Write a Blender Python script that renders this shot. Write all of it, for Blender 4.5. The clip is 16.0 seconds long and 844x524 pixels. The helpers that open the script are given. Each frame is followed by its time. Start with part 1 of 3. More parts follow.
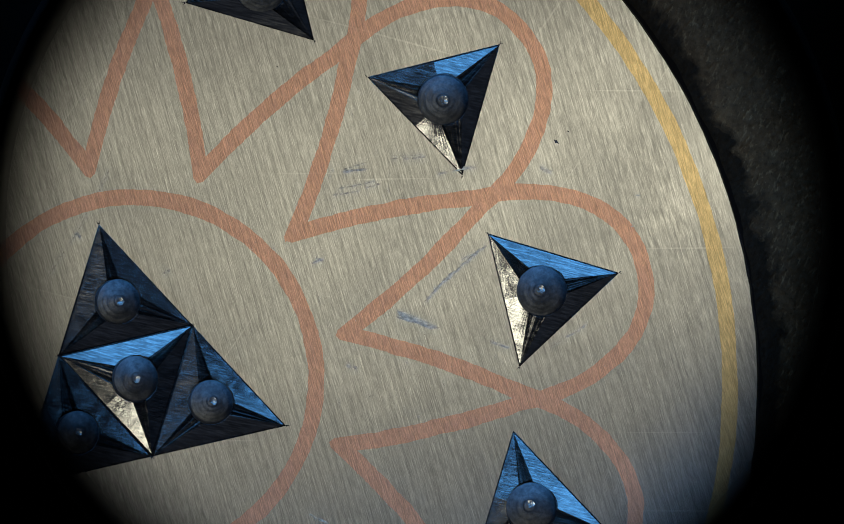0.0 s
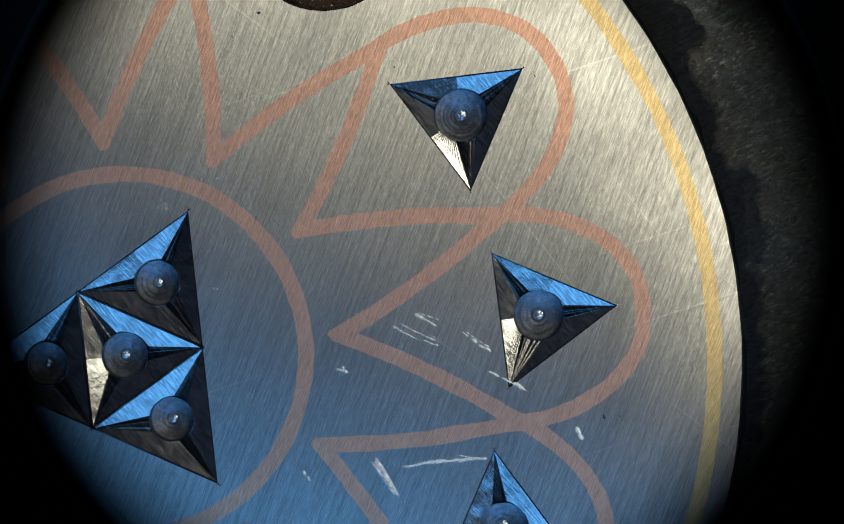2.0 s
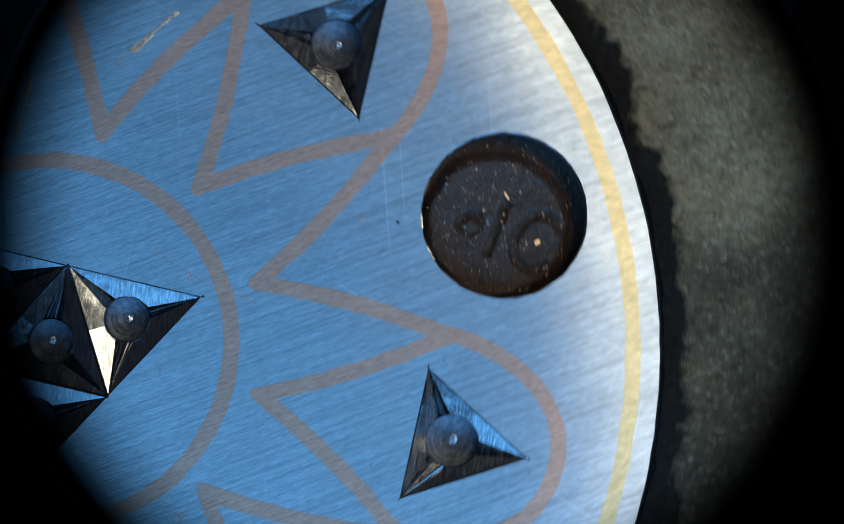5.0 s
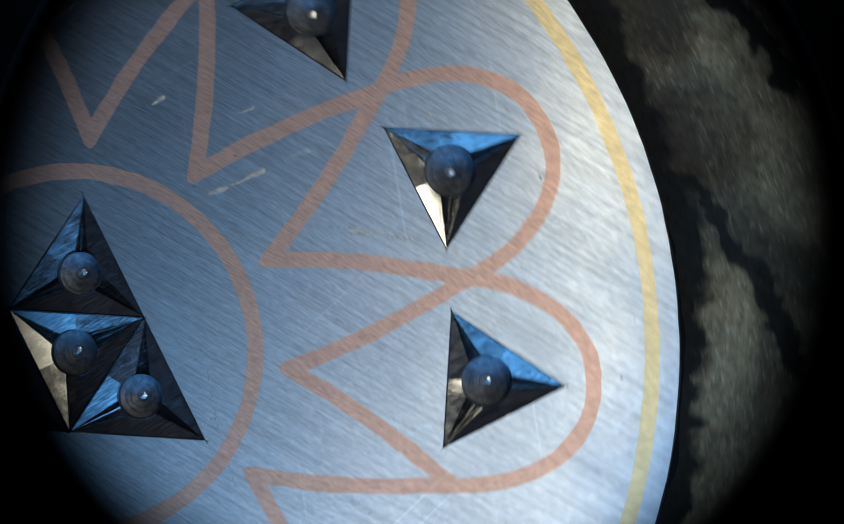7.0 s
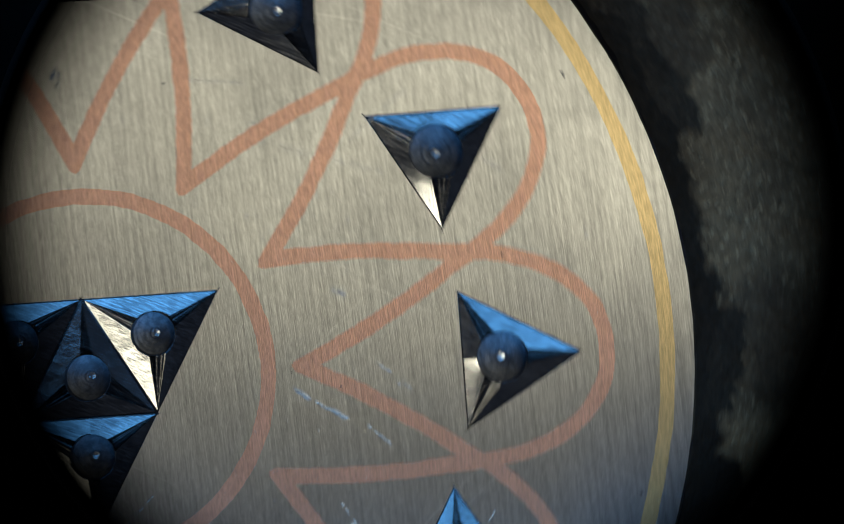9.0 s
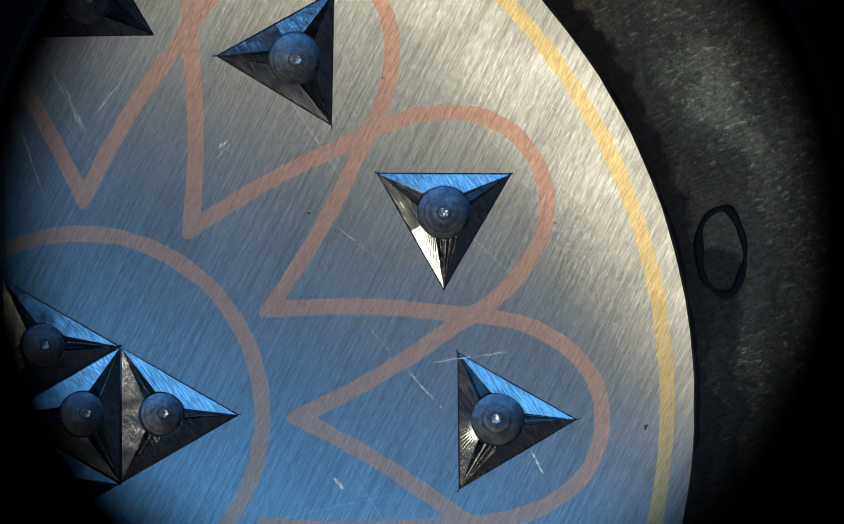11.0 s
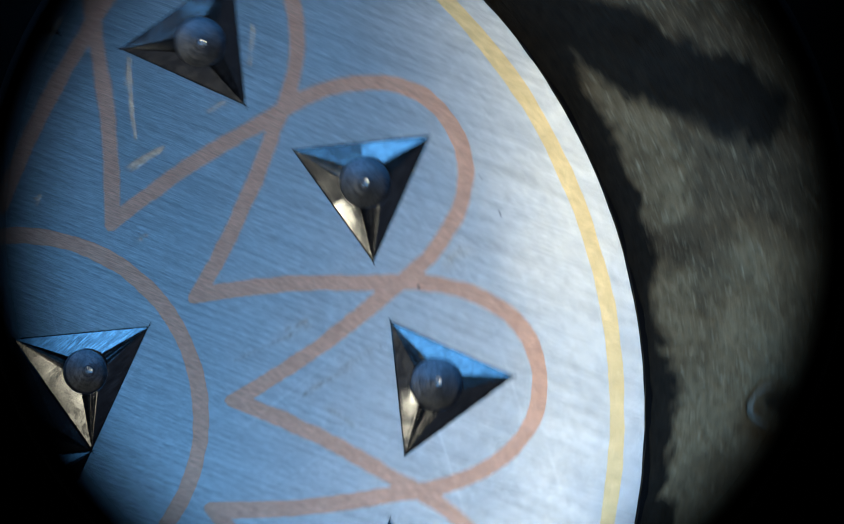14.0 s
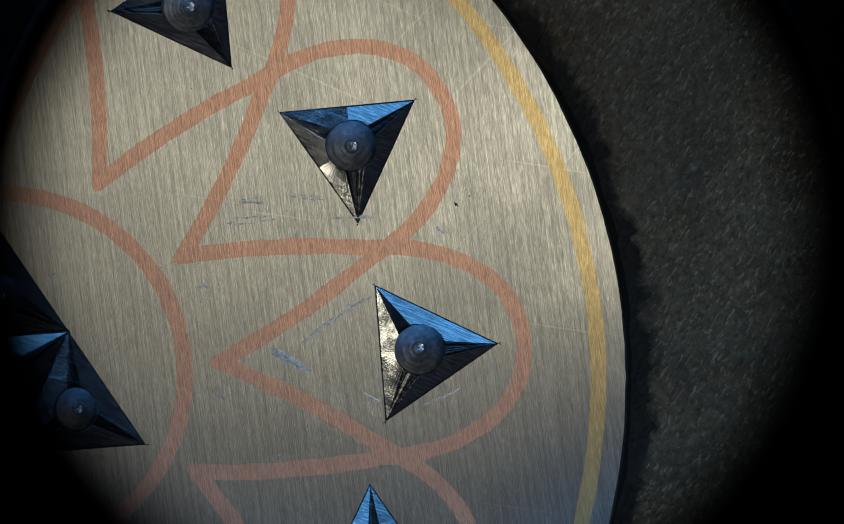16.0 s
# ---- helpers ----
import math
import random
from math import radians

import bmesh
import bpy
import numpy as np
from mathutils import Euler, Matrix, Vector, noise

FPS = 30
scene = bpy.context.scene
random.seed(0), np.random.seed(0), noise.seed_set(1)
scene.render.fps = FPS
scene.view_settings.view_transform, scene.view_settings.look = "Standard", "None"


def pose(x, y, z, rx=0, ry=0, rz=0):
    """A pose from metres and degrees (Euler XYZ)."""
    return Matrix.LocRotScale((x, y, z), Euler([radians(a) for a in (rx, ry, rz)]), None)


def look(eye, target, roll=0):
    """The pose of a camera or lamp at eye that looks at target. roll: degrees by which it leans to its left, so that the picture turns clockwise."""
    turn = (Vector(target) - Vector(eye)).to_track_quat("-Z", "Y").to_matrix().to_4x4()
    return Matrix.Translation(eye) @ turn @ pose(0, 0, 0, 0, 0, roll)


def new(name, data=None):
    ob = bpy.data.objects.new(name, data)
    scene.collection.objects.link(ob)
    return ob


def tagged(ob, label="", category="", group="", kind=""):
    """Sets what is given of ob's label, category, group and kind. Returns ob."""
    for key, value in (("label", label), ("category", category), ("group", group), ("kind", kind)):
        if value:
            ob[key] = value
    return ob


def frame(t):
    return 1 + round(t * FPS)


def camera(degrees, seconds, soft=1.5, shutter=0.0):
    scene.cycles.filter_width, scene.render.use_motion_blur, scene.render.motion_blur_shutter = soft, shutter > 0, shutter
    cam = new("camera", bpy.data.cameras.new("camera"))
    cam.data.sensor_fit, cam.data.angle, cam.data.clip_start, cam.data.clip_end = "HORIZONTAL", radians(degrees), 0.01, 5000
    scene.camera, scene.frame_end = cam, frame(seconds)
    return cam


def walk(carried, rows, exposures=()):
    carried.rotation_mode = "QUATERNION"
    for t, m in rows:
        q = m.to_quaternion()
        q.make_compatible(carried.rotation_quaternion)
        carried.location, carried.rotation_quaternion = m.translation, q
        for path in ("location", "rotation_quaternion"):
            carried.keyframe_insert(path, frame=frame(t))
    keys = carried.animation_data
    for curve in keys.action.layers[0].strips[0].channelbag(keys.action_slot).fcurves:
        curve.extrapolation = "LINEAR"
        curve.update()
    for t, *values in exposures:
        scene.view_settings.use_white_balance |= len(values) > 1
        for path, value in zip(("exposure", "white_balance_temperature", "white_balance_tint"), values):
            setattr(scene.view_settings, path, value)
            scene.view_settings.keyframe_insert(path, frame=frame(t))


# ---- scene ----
from mathutils import geometry

# A small engraved metal disc, 30 mm across, turned by hand on its holder
# under a stereo microscope. Drawing units U are 1/1150 of the disc's radius.
U = 0.015 / 1150
EYE = 784 * U / math.tan(radians(10.0))        # height of the eye over the disc

cam = camera(20.0, 16.0, soft=1.0, shutter=0.5)
walk(cam, [(0.0, pose(0, 0, EYE)), (16.0, pose(0, 0, EYE))],
     [(0.0, -0.28), (1.0, -0.25), (1.5, -0.32), (2.0, 0.25), (3.0, 0.5), (5.5, 0.15), (6.0, 0.25), (7.0, 0.15), (7.5, 0.0), (8.5, -0.08),
      (11.0, 0.35), (11.5, 0.4), (12.0, 0.25), (12.5, -0.1), (13.0, -0.2), (13.5, 0.18), (14.5, 0.25), (15.0, 0.1), (15.5, -0.15), (16.0, -0.25)])

# seconds, place of the disc's centre in U, turn in degrees
TURNS = [
    (0.0, -534.7, -217.7, 102.20),
    (0.5, -536.4, -217.4, 102.93),
    (0.8, -538.2, -216.0, 102.00),
    (1.0, -532.8, -212.3, 93.81),
    (1.2, -528.5, -197.9, 80.59),
    (1.5, -518.9, -179.4, 66.50),
    (1.8, -543.0, -178.2, 65.67),
    (1.9, -547.5, -176.0, 65.55),
    (2.0, -553.9, -174.0, 65.49),
    (2.1, -559.5, -174.5, 65.50),
    (2.2, -592.0, -176.3, 65.60),
    (2.5, -597.8, -179.0, 64.36),
    (2.7, -586.9, -172.2, 58.09),
    (3.0, -589.0, -172.5, 56.20),
    (3.2, -575.8, -163.8, 48.63),
    (5.3, -699.1, -143.1, 3.38),
    (5.4, -695.2, -140.6, -0.70),
    (5.5, -693.9, -139.9, -1.11),
    (5.6, -693.5, -140.4, -1.20),
    (5.8, -686.6, -146.8, -5.07),
    (6.0, -672.5, -151.3, -13.50),
    (6.2, -666.4, -157.3, -17.90),
    (6.5, -667.5, -151.1, -18.51),
    (6.8, -660.2, -159.0, -25.05),
    (7.0, -647.4, -169.0, -34.27),
    (7.1, -645.0, -166.5, -36.80),
    (7.2, -643.3, -164.7, -37.23),
    (7.4, -643.2, -172.4, -37.45),
    (7.5, -643.2, -173.1, -37.58),
    (7.6, -640.5, -178.5, -40.60),
    (7.7, -636.2, -187.7, -46.82),
    (8.0, -629.6, -183.1, -54.91),
    (8.2, -631.6, -182.3, -54.91),
    (8.5, -626.1, -197.5, -61.74),
    (8.7, -623.0, -207.4, -72.25),
    (10.8, -635.6, -269.0, -120.28),
    (11.0, -634.3, -284.5, -120.63),
    (11.1, -637.5, -284.0, -122.80),
    (11.2, -643.1, -282.7, -128.55),
    (11.5, -656.9, -291.9, -141.11),
    (11.7, -666.9, -286.9, -147.14),
    (12.0, -668.2, -295.2, -147.72),
    (12.2, -677.8, -296.5, -153.90),
    (12.5, -693.1, -303.4, -166.12),
    (12.7, -701.3, -296.6, -171.75),
    (13.0, -705.4, -305.3, -175.58),
    (13.2, -719.2, -302.2, -184.79),
    (13.5, -736.6, -287.3, -195.27),
    (13.7, -736.8, -294.5, -195.62),
    (14.0, -748.0, -289.2, -205.46),
    (14.2, -755.9, -282.9, -215.84),
    (14.4, -761.5, -275.2, -221.00),
    (14.5, -763.1, -273.3, -221.63),
    (14.6, -764.6, -272.0, -222.50),
    (14.7, -765.8, -270.6, -226.57),
    (15.0, -773.7, -257.0, -238.42),
    (15.2, -776.1, -242.9, -242.34),
    (15.5, -779.1, -237.6, -249.44),
    (15.7, -777.9, -224.2, -260.85),
    (15.9, -778.6, -212.5, -266.10),
    (16.0, -778.7, -211.3, -266.46),
]


# ---------------------------------------------------------------- light
world = bpy.data.worlds.new("room_light")
scene.world = world
world.use_nodes = True
world.node_tree.nodes["Background"].inputs[0].default_value = (0.55, 0.68, 1.0, 1)
world.node_tree.nodes["Background"].inputs[1].default_value = 0.05


def around(azimuth, zenith, distance):
    a, z = radians(azimuth), radians(zenith)
    return Vector((math.sin(z) * math.cos(a), math.sin(z) * math.sin(a), math.cos(z))) * distance


def area_lamp(name, eye, target, shape, sx, sy, radiance, color):
    data = bpy.data.lights.new(name, "AREA")
    data.shape, data.size, data.size_y = shape, sx, sy
    area = sx * sy * (math.pi / 4 if shape in ("DISK", "ELLIPSE") else 1)
    data.energy, data.color = radiance * math.pi * area, color
    ob = new(name, data)
    ob.matrix_world = look(eye, target)
    return ob


area_lamp("white_lamp_light", around(25.5, 20, 0.14), (0, 0, 0), "ELLIPSE", 0.048, 0.033, 11.0, (0.95, 0.895, 0.68))
area_lamp("daylight_panel_light", around(-82, 53, 0.072), (0, 0, 0), "RECTANGLE", 0.112, 0.074, 3.1, (0.115, 0.455, 1.0))


# ---------------------------------------------------------------- materials
def mat(name):
    m = bpy.data.materials.new(name)
    m.use_nodes = True
    nt = m.node_tree
    return m, nt, nt.nodes["Principled BSDF"]


def node(nt, kind, **sets):
    n = nt.nodes.new(kind)
    for key, value in sets.items():
        n.inputs[key.replace("_", " ")].default_value = value
    return n


def millimetres(nt, sx=1.0, sy=1.0, sz=1.0, turn=0.0):
    """Object coordinates in millimetres, stretched."""
    co = nt.nodes.new("ShaderNodeTexCoord")
    mp = nt.nodes.new("ShaderNodeMapping")
    mp.inputs["Scale"].default_value = (1000 * sx, 1000 * sy, 1000 * sz)
    vec = co.outputs["Object"]
    if turn:
        first = nt.nodes.new("ShaderNodeMapping")
        first.inputs["Rotation"].default_value = (0, 0, radians(turn))
        nt.links.new(vec, first.inputs["Vector"])
        vec = first.outputs["Vector"]
    nt.links.new(vec, mp.inputs["Vector"])
    return mp.outputs["Vector"]


def noise_at(nt, vec, scale, detail=3, rough=0.6):
    n = node(nt, "ShaderNodeTexNoise", Scale=scale, Detail=detail, Roughness=rough)
    nt.links.new(vec, n.inputs["Vector"])
    return n.outputs["Fac"]


def ramp(nt, fac, a, b, va, vb):
    n = node(nt, "ShaderNodeMapRange", From_Min=a, From_Max=b, To_Min=va, To_Max=vb)
    nt.links.new(fac, n.inputs["Value"])
    return n.outputs["Result"]


def blend(nt, fac, ca, cb):
    n = nt.nodes.new("ShaderNodeMix")
    n.data_type = "RGBA"
    if hasattr(fac, "links"):
        nt.links.new(fac, n.inputs[0])
    else:
        n.inputs[0].default_value = fac
    for c, i in ((ca, 6), (cb, 7)):
        if hasattr(c, "links"):
            nt.links.new(c, n.inputs[i])
        else:
            n.inputs[i].default_value = (*c, 1)
    return n.outputs[2]


def bump_of(nt, pairs):
    """Bumps chained one upon another: (height, strength, metres)."""
    last = None
    for fac, strength, metres in pairs:
        b = node(nt, "ShaderNodeBump", Strength=strength, Distance=metres)
        nt.links.new(fac, b.inputs["Height"])
        if last:
            nt.links.new(last, b.inputs["Normal"])
        last = b.outputs["Normal"]
    return last


BRUSH = 4.0                                   # degrees of the brushing from the disc's x axis


def brushed(name, color, rough=0.5, aniso=1.0, depth=1.0, metal=1.0, sheen=None, bare=(0.12, 0.62)):
    """Metal brushed along the disc's own x axis."""
    m, nt, p = mat(name)
    hair = noise_at(nt, millimetres(nt, 1.6, 19, 1, -BRUSH), 1.0, 3, 0.65)
    fine = noise_at(nt, millimetres(nt, 3.2, 38, 1, -BRUSH), 1.0, 3, 0.75)
    streak = noise_at(nt, millimetres(nt, 0.28, 11, 1, -BRUSH), 1.0, 3, 0.65)
    cloud = noise_at(nt, millimetres(nt), 0.35, 4, 0.6)
    patch = noise_at(nt, millimetres(nt), 1.1, 5, 0.65)
    grit = noise_at(nt, millimetres(nt, 9, 34, 1, -BRUSH), 1.0, 4, 0.7)
    dust = noise_at(nt, millimetres(nt, 8, 11, 1), 1.0, 2, 0.5)
    fleck = noise_at(nt, millimetres(nt, 4.0, 50, 1, -BRUSH), 1.0, 2, 0.55)
    tone = blend(nt, ramp(nt, streak, 0.36, 0.58, 0, 1), tuple(c * 0.70 for c in color), color)
    tone = blend(nt, ramp(nt, patch, 0.35, 0.65, 0.22, 0), tone, tuple(c * 0.6 for c in color))
    tone = blend(nt, ramp(nt, fine, 0.34, 0.54, 0.28, 0), tone, tuple(c * 0.5 for c in color))
    tone = blend(nt, ramp(nt, hair, 0.36, 0.48, 0.28, 0), tone, tuple(c * 0.4 for c in color))
    tone = blend(nt, ramp(nt, fine, 0.56, 0.68, 0, 0.3), tone, tuple(min(c * 1.4, 0.95) for c in color))
    tone = blend(nt, ramp(nt, grit, 0.60, 0.72, 0, 0.24), tone, tuple(c * 0.36 for c in color))
    tone = blend(nt, ramp(nt, grit, 0.40, 0.28, 0, 0.35), tone, tuple(min(c * 1.4, 0.95) for c in color))
    tone = blend(nt, ramp(nt, fleck, 0.30, 0.5, 0.28, 0), tone, tuple(c * 0.4 for c in color))
    tone = blend(nt, ramp(nt, fleck, 0.53, 0.70, 0, 0.35), tone, tuple(min(c * 1.45, 0.96) for c in color))
    score = noise_at(nt, millimetres(nt, 0.6, 20, 1, -BRUSH), 1.0, 2, 0.5)
    score = ramp(nt, score, 0.70, 0.76, 0, 0.6)
    for turn, at in ((47, 0.735), (-63, 0.74), (102, 0.745)):
        long = noise_at(nt, millimetres(nt, 0.12, 9, 1, turn), 1.0, 1, 0.4)
        add = node(nt, "ShaderNodeMath")
        add.operation = "MAXIMUM"
        nt.links.new(score, add.inputs[0])
        nt.links.new(ramp(nt, long, at, at + 0.03, 0, 0.26), add.inputs[1])
        score = add.outputs[0]
    tone = blend(nt, score, tone, tuple(min(c * 1.4, 0.97) for c in color))
    tone = blend(nt, ramp(nt, dust, 0.76, 0.80, 0, 0.75), tone, (0.86, 0.86, 0.84))
    nt.links.new(tone, p.inputs["Base Color"])
    p.inputs["Metallic"].default_value = metal
    sheer = nt.nodes.new("ShaderNodeMath")
    nt.links.new(ramp(nt, cloud, 0.3, 0.7, rough - 0.04, rough + 0.05), sheer.inputs[0])
    nt.links.new(ramp(nt, fleck, 0.3, 0.7, 0.06, -0.06), sheer.inputs[1])
    nt.links.new(sheer.outputs[0], p.inputs["Roughness"])
    p.inputs["Anisotropic"].default_value = aniso
    axis = node(nt, "ShaderNodeCombineXYZ", X=-math.sin(radians(BRUSH)), Y=math.cos(radians(BRUSH)), Z=0.0)
    vt = nt.nodes.new("ShaderNodeVectorTransform")
    vt.vector_type, vt.convert_from, vt.convert_to = "VECTOR", "OBJECT", "WORLD"
    nt.links.new(axis.outputs[0], vt.inputs[0])
    nt.links.new(vt.outputs[0], p.inputs["Tangent"])
    nt.links.new(bump_of(nt, [(streak, 0.8 * depth, 1.2e-5), (hair, 0.65 * depth, 7e-6), (fine, 0.35 * depth, 4e-6), (grit, 0.35 * depth, 3e-6), (fleck, 0.3 * depth, 4e-6), (score, 0.3 * depth, 6e-6), (dust, 0.4 * depth, 8e-6)]), p.inputs["Normal"])
    if sheen:                                 # thin ink: the brushed metal still gleams through it
        q = nt.nodes.new("ShaderNodeBsdfPrincipled")
        gleam = blend(nt, ramp(nt, fleck, 0.36, 0.60, 0, 1), tuple(c * 0.62 for c in sheen), sheen)
        gleam = blend(nt, ramp(nt, fine, 0.38, 0.52, 0.45, 0), gleam, tuple(c * 0.5 for c in sheen))
        gleam = blend(nt, ramp(nt, grit, 0.58, 0.70, 0, 0.45), gleam, tuple(min(c * 1.3, 0.97) for c in sheen))
        nt.links.new(blend(nt, ramp(nt, patch, 0.38, 0.64, 0.3, 0), gleam, tuple(c * 0.6 for c in sheen)), q.inputs["Base Color"])
        q.inputs["Metallic"].default_value, q.inputs["Roughness"].default_value, q.inputs["Anisotropic"].default_value = 1.0, 0.435, 0.9
        nt.links.new(vt.outputs[0], q.inputs["Tangent"])
        nt.links.new(p.inputs["Normal"].links[0].from_socket, q.inputs["Normal"])
        mix = nt.nodes.new("ShaderNodeMixShader")
        nt.links.new(ramp(nt, fine, 0.34, 0.66, *bare), mix.inputs[0])
        nt.links.new(p.outputs[0], mix.inputs[1])
        nt.links.new(q.outputs[0], mix.inputs[2])
        nt.links.new(mix.outputs[0], nt.nodes["Material Output"].inputs["Surface"])
    return m


STEEL = brushed("brushed_steel", (0.68, 0.67, 0.65), rough=0.43, aniso=0.95)
COPPER = brushed("copper_line", (0.86, 0.43, 0.30), rough=0.47, aniso=0.65, metal=0.42, sheen=(0.97, 0.555, 0.37), bare=(0.22, 0.78))
GOLD = brushed("gold_line", (0.80, 0.55, 0.23), rough=0.47, aniso=0.6, metal=0.66, sheen=(0.97, 0.735, 0.40), bare=(0.5, 1.0))


def cut_metal():
    m, nt, p = mat("bright_cut_metal")
    lines = noise_at(nt, millimetres(nt, 30, 1.6, 12, 25), 1.0, 3, 0.6)
    cloud = noise_at(nt, millimetres(nt), 2.6, 3, 0.6)
    wave = noise_at(nt, millimetres(nt), 1.0, 2, 0.5)
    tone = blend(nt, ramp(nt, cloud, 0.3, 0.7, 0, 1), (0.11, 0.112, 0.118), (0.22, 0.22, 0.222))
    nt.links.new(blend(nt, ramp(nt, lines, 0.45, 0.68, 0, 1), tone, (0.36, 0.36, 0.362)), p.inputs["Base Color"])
    p.inputs["Metallic"].default_value = 1.0
    nt.links.new(ramp(nt, lines, 0.3, 0.7, 0.14, 0.22), p.inputs["Roughness"])
    nt.links.new(bump_of(nt, [(lines, 0.09, 1.2e-5), (cloud, 0.24, 2.8e-5), (wave, 0.36, 6e-5)]), p.inputs["Normal"])
    q = nt.nodes.new("ShaderNodeBsdfPrincipled")      # torn, duller streaks of the cut
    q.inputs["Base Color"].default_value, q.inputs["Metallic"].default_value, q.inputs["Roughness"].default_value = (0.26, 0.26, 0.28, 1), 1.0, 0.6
    nt.links.new(p.inputs["Normal"].links[0].from_socket, q.inputs["Normal"])
    mix = nt.nodes.new("ShaderNodeMixShader")
    nt.links.new(ramp(nt, lines, 0.35, 0.65, 0.02, 0.09), mix.inputs[0])
    nt.links.new(p.outputs[0], mix.inputs[1])
    nt.links.new(q.outputs[0], mix.inputs[2])
    nt.links.new(mix.outputs[0], nt.nodes["Material Output"].inputs["Surface"])
    return m


def drilled_metal():
    m, nt, p = mat("drilled_metal")
    grit = noise_at(nt, millimetres(nt), 9, 4, 0.65)
    cloud = noise_at(nt, millimetres(nt), 2.4, 3, 0.6)
    tone = blend(nt, ramp(nt, grit, 0.35, 0.65, 0, 1), (0.085, 0.097, 0.122), (0.19, 0.205, 0.24))
    nt.links.new(blend(nt, ramp(nt, cloud, 0.42, 0.68, 0, 0.7), tone, (0.045, 0.052, 0.066)), p.inputs["Base Color"])
    p.inputs["Metallic"].default_value = 0.5
    p.inputs["Roughness"].default_value = 0.5
    nt.links.new(bump_of(nt, [(grit, 0.5, 1.6e-5)]), p.inputs["Normal"])
    return m


def plain(name, color, rough=0.6, metal=0.0, relief=0.0, spec=0.5):
    m, nt, p = mat(name)
    grit = noise_at(nt, millimetres(nt), 4, 4, 0.65)
    nt.links.new(blend(nt, ramp(nt, grit, 0.3, 0.7, 0, 1), tuple(c * 0.6 for c in color), color), p.inputs["Base Color"])
    p.inputs["Roughness"].default_value, p.inputs["Metallic"].default_value = rough, metal
    p.inputs["Specular IOR Level"].default_value = spec
    if relief:
        nt.links.new(bump_of(nt, [(grit, 0.8, relief), (noise_at(nt, millimetres(nt), 14, 3, 0.7), 0.8, relief / 3)]), p.inputs["Normal"])
    return m


RIM_AT = Vector((-13.5, -12.0, 0)) * U        # the rim's centre beside the drawing's
# marks on the pad: radius in U and angle of both ends, half the width in U, strength
# the first black row darkens the pit at PIT_AT
BLACK_SMEARS = [(1428, 206.5, 1456, 204.5, 30, 0.75), (1200, 248.0, 1490, 228.5, 74, 0.97), (1191, 329.4, 1190, 324.0, 41, 0.9), (1186, 310.1, 1197, 305.0, 51, 0.85),
                (1201, 50.2, 1279, 40.7, 17, 0.95), (1279, 40.7, 1369, 32.8, 22, 0.95), (1382, 66.8, 1451, 55.3, 22, 0.97),
                (1205, 91.2, 1198, 84.9, 38, 0.92), (1205, 77.6, 1175, 65.9, 38, 0.95), (1408, 78.1, 1408, 61.6, 24, 0.97),
                (1231, 133.4, 1215, 111.1, 47, 0.85), (1337, 175.8, 1450, 175.2, 66, 0.9), (1279, 171.5, 1405, 168.9, 78, 0.9),
                (1192, 180.3, 1225, 180.1, 20, 0.95), (1221, 196.7, 1217, 193.1, 29, 0.95), (1222, 250.9, 1300, 241.0, 46, 0.92),
                (1379, 184.3, 1458, 185.4, 34, 0.85)]
GREY_STAINS = [(1244, 138.0, 1262, 131.0, 105, 0.8), (1379, 330.5, 1335, 324.5, 51, 0.6), (1306, 308.7, 1349, 311.6, 21, 0.7), (1182, 69.3, 1263, 64.3, 76, 0.75),
               (1192, 56.4, 1183, 48.2, 60, 0.8), (1294, 55.3, 1290, 45.7, 51, 0.6), (1294, 44.2, 1391, 38.6, 60, 0.65),
               (1294, 92.6, 1338, 86.4, 76, 0.75), (1300, 72.5, 1286, 63.2, 38, 0.65), (1213, 153.5, 1222, 143.9, 64, 0.75),
               (1314, 122.1, 1282, 115.5, 60, 0.8), (1243, 161.9, 1230, 153.8, 81, 0.45), (1197, 148.1, 1267, 140.9, 85, 0.6),
               (1345, 183.8, 1364, 183.0, 22, 0.85), (1330, 312.0, 1340, 288.0, 190, 0.62), (1350, 285.0, 1370, 262.0, 190, 0.45)]
SCRAPED_BARE = [(1456, 212.3, 1334, 196.0, 160, 0.85), (1243, 215.1, 1230, 185.5, 60, 0.9), (1242, 184.5, 1335, 181.5, 94, 0.9),
                (1207, 166.3, 1215, 173.7, 27, 0.9), (1350, 55.3, 1368, 45.3, 64, 0.7), (1368, 60.5, 1422, 49.6, 51, 0.7),
                (1291, 80.2, 1419, 81.1, 68, 0.75), (1389, 22.6, 1336, 0.0, 175, 0.95), (1517, 247.8, 1553, 239.8, 76, 0.6),
                (1254, 234.7, 1276, 224.9, 76, 0.75), (1363, 149.5, 1348, 144.0, 47, 0.6), (1234, 40.4, 1229, 28.9, 47, 0.75)]


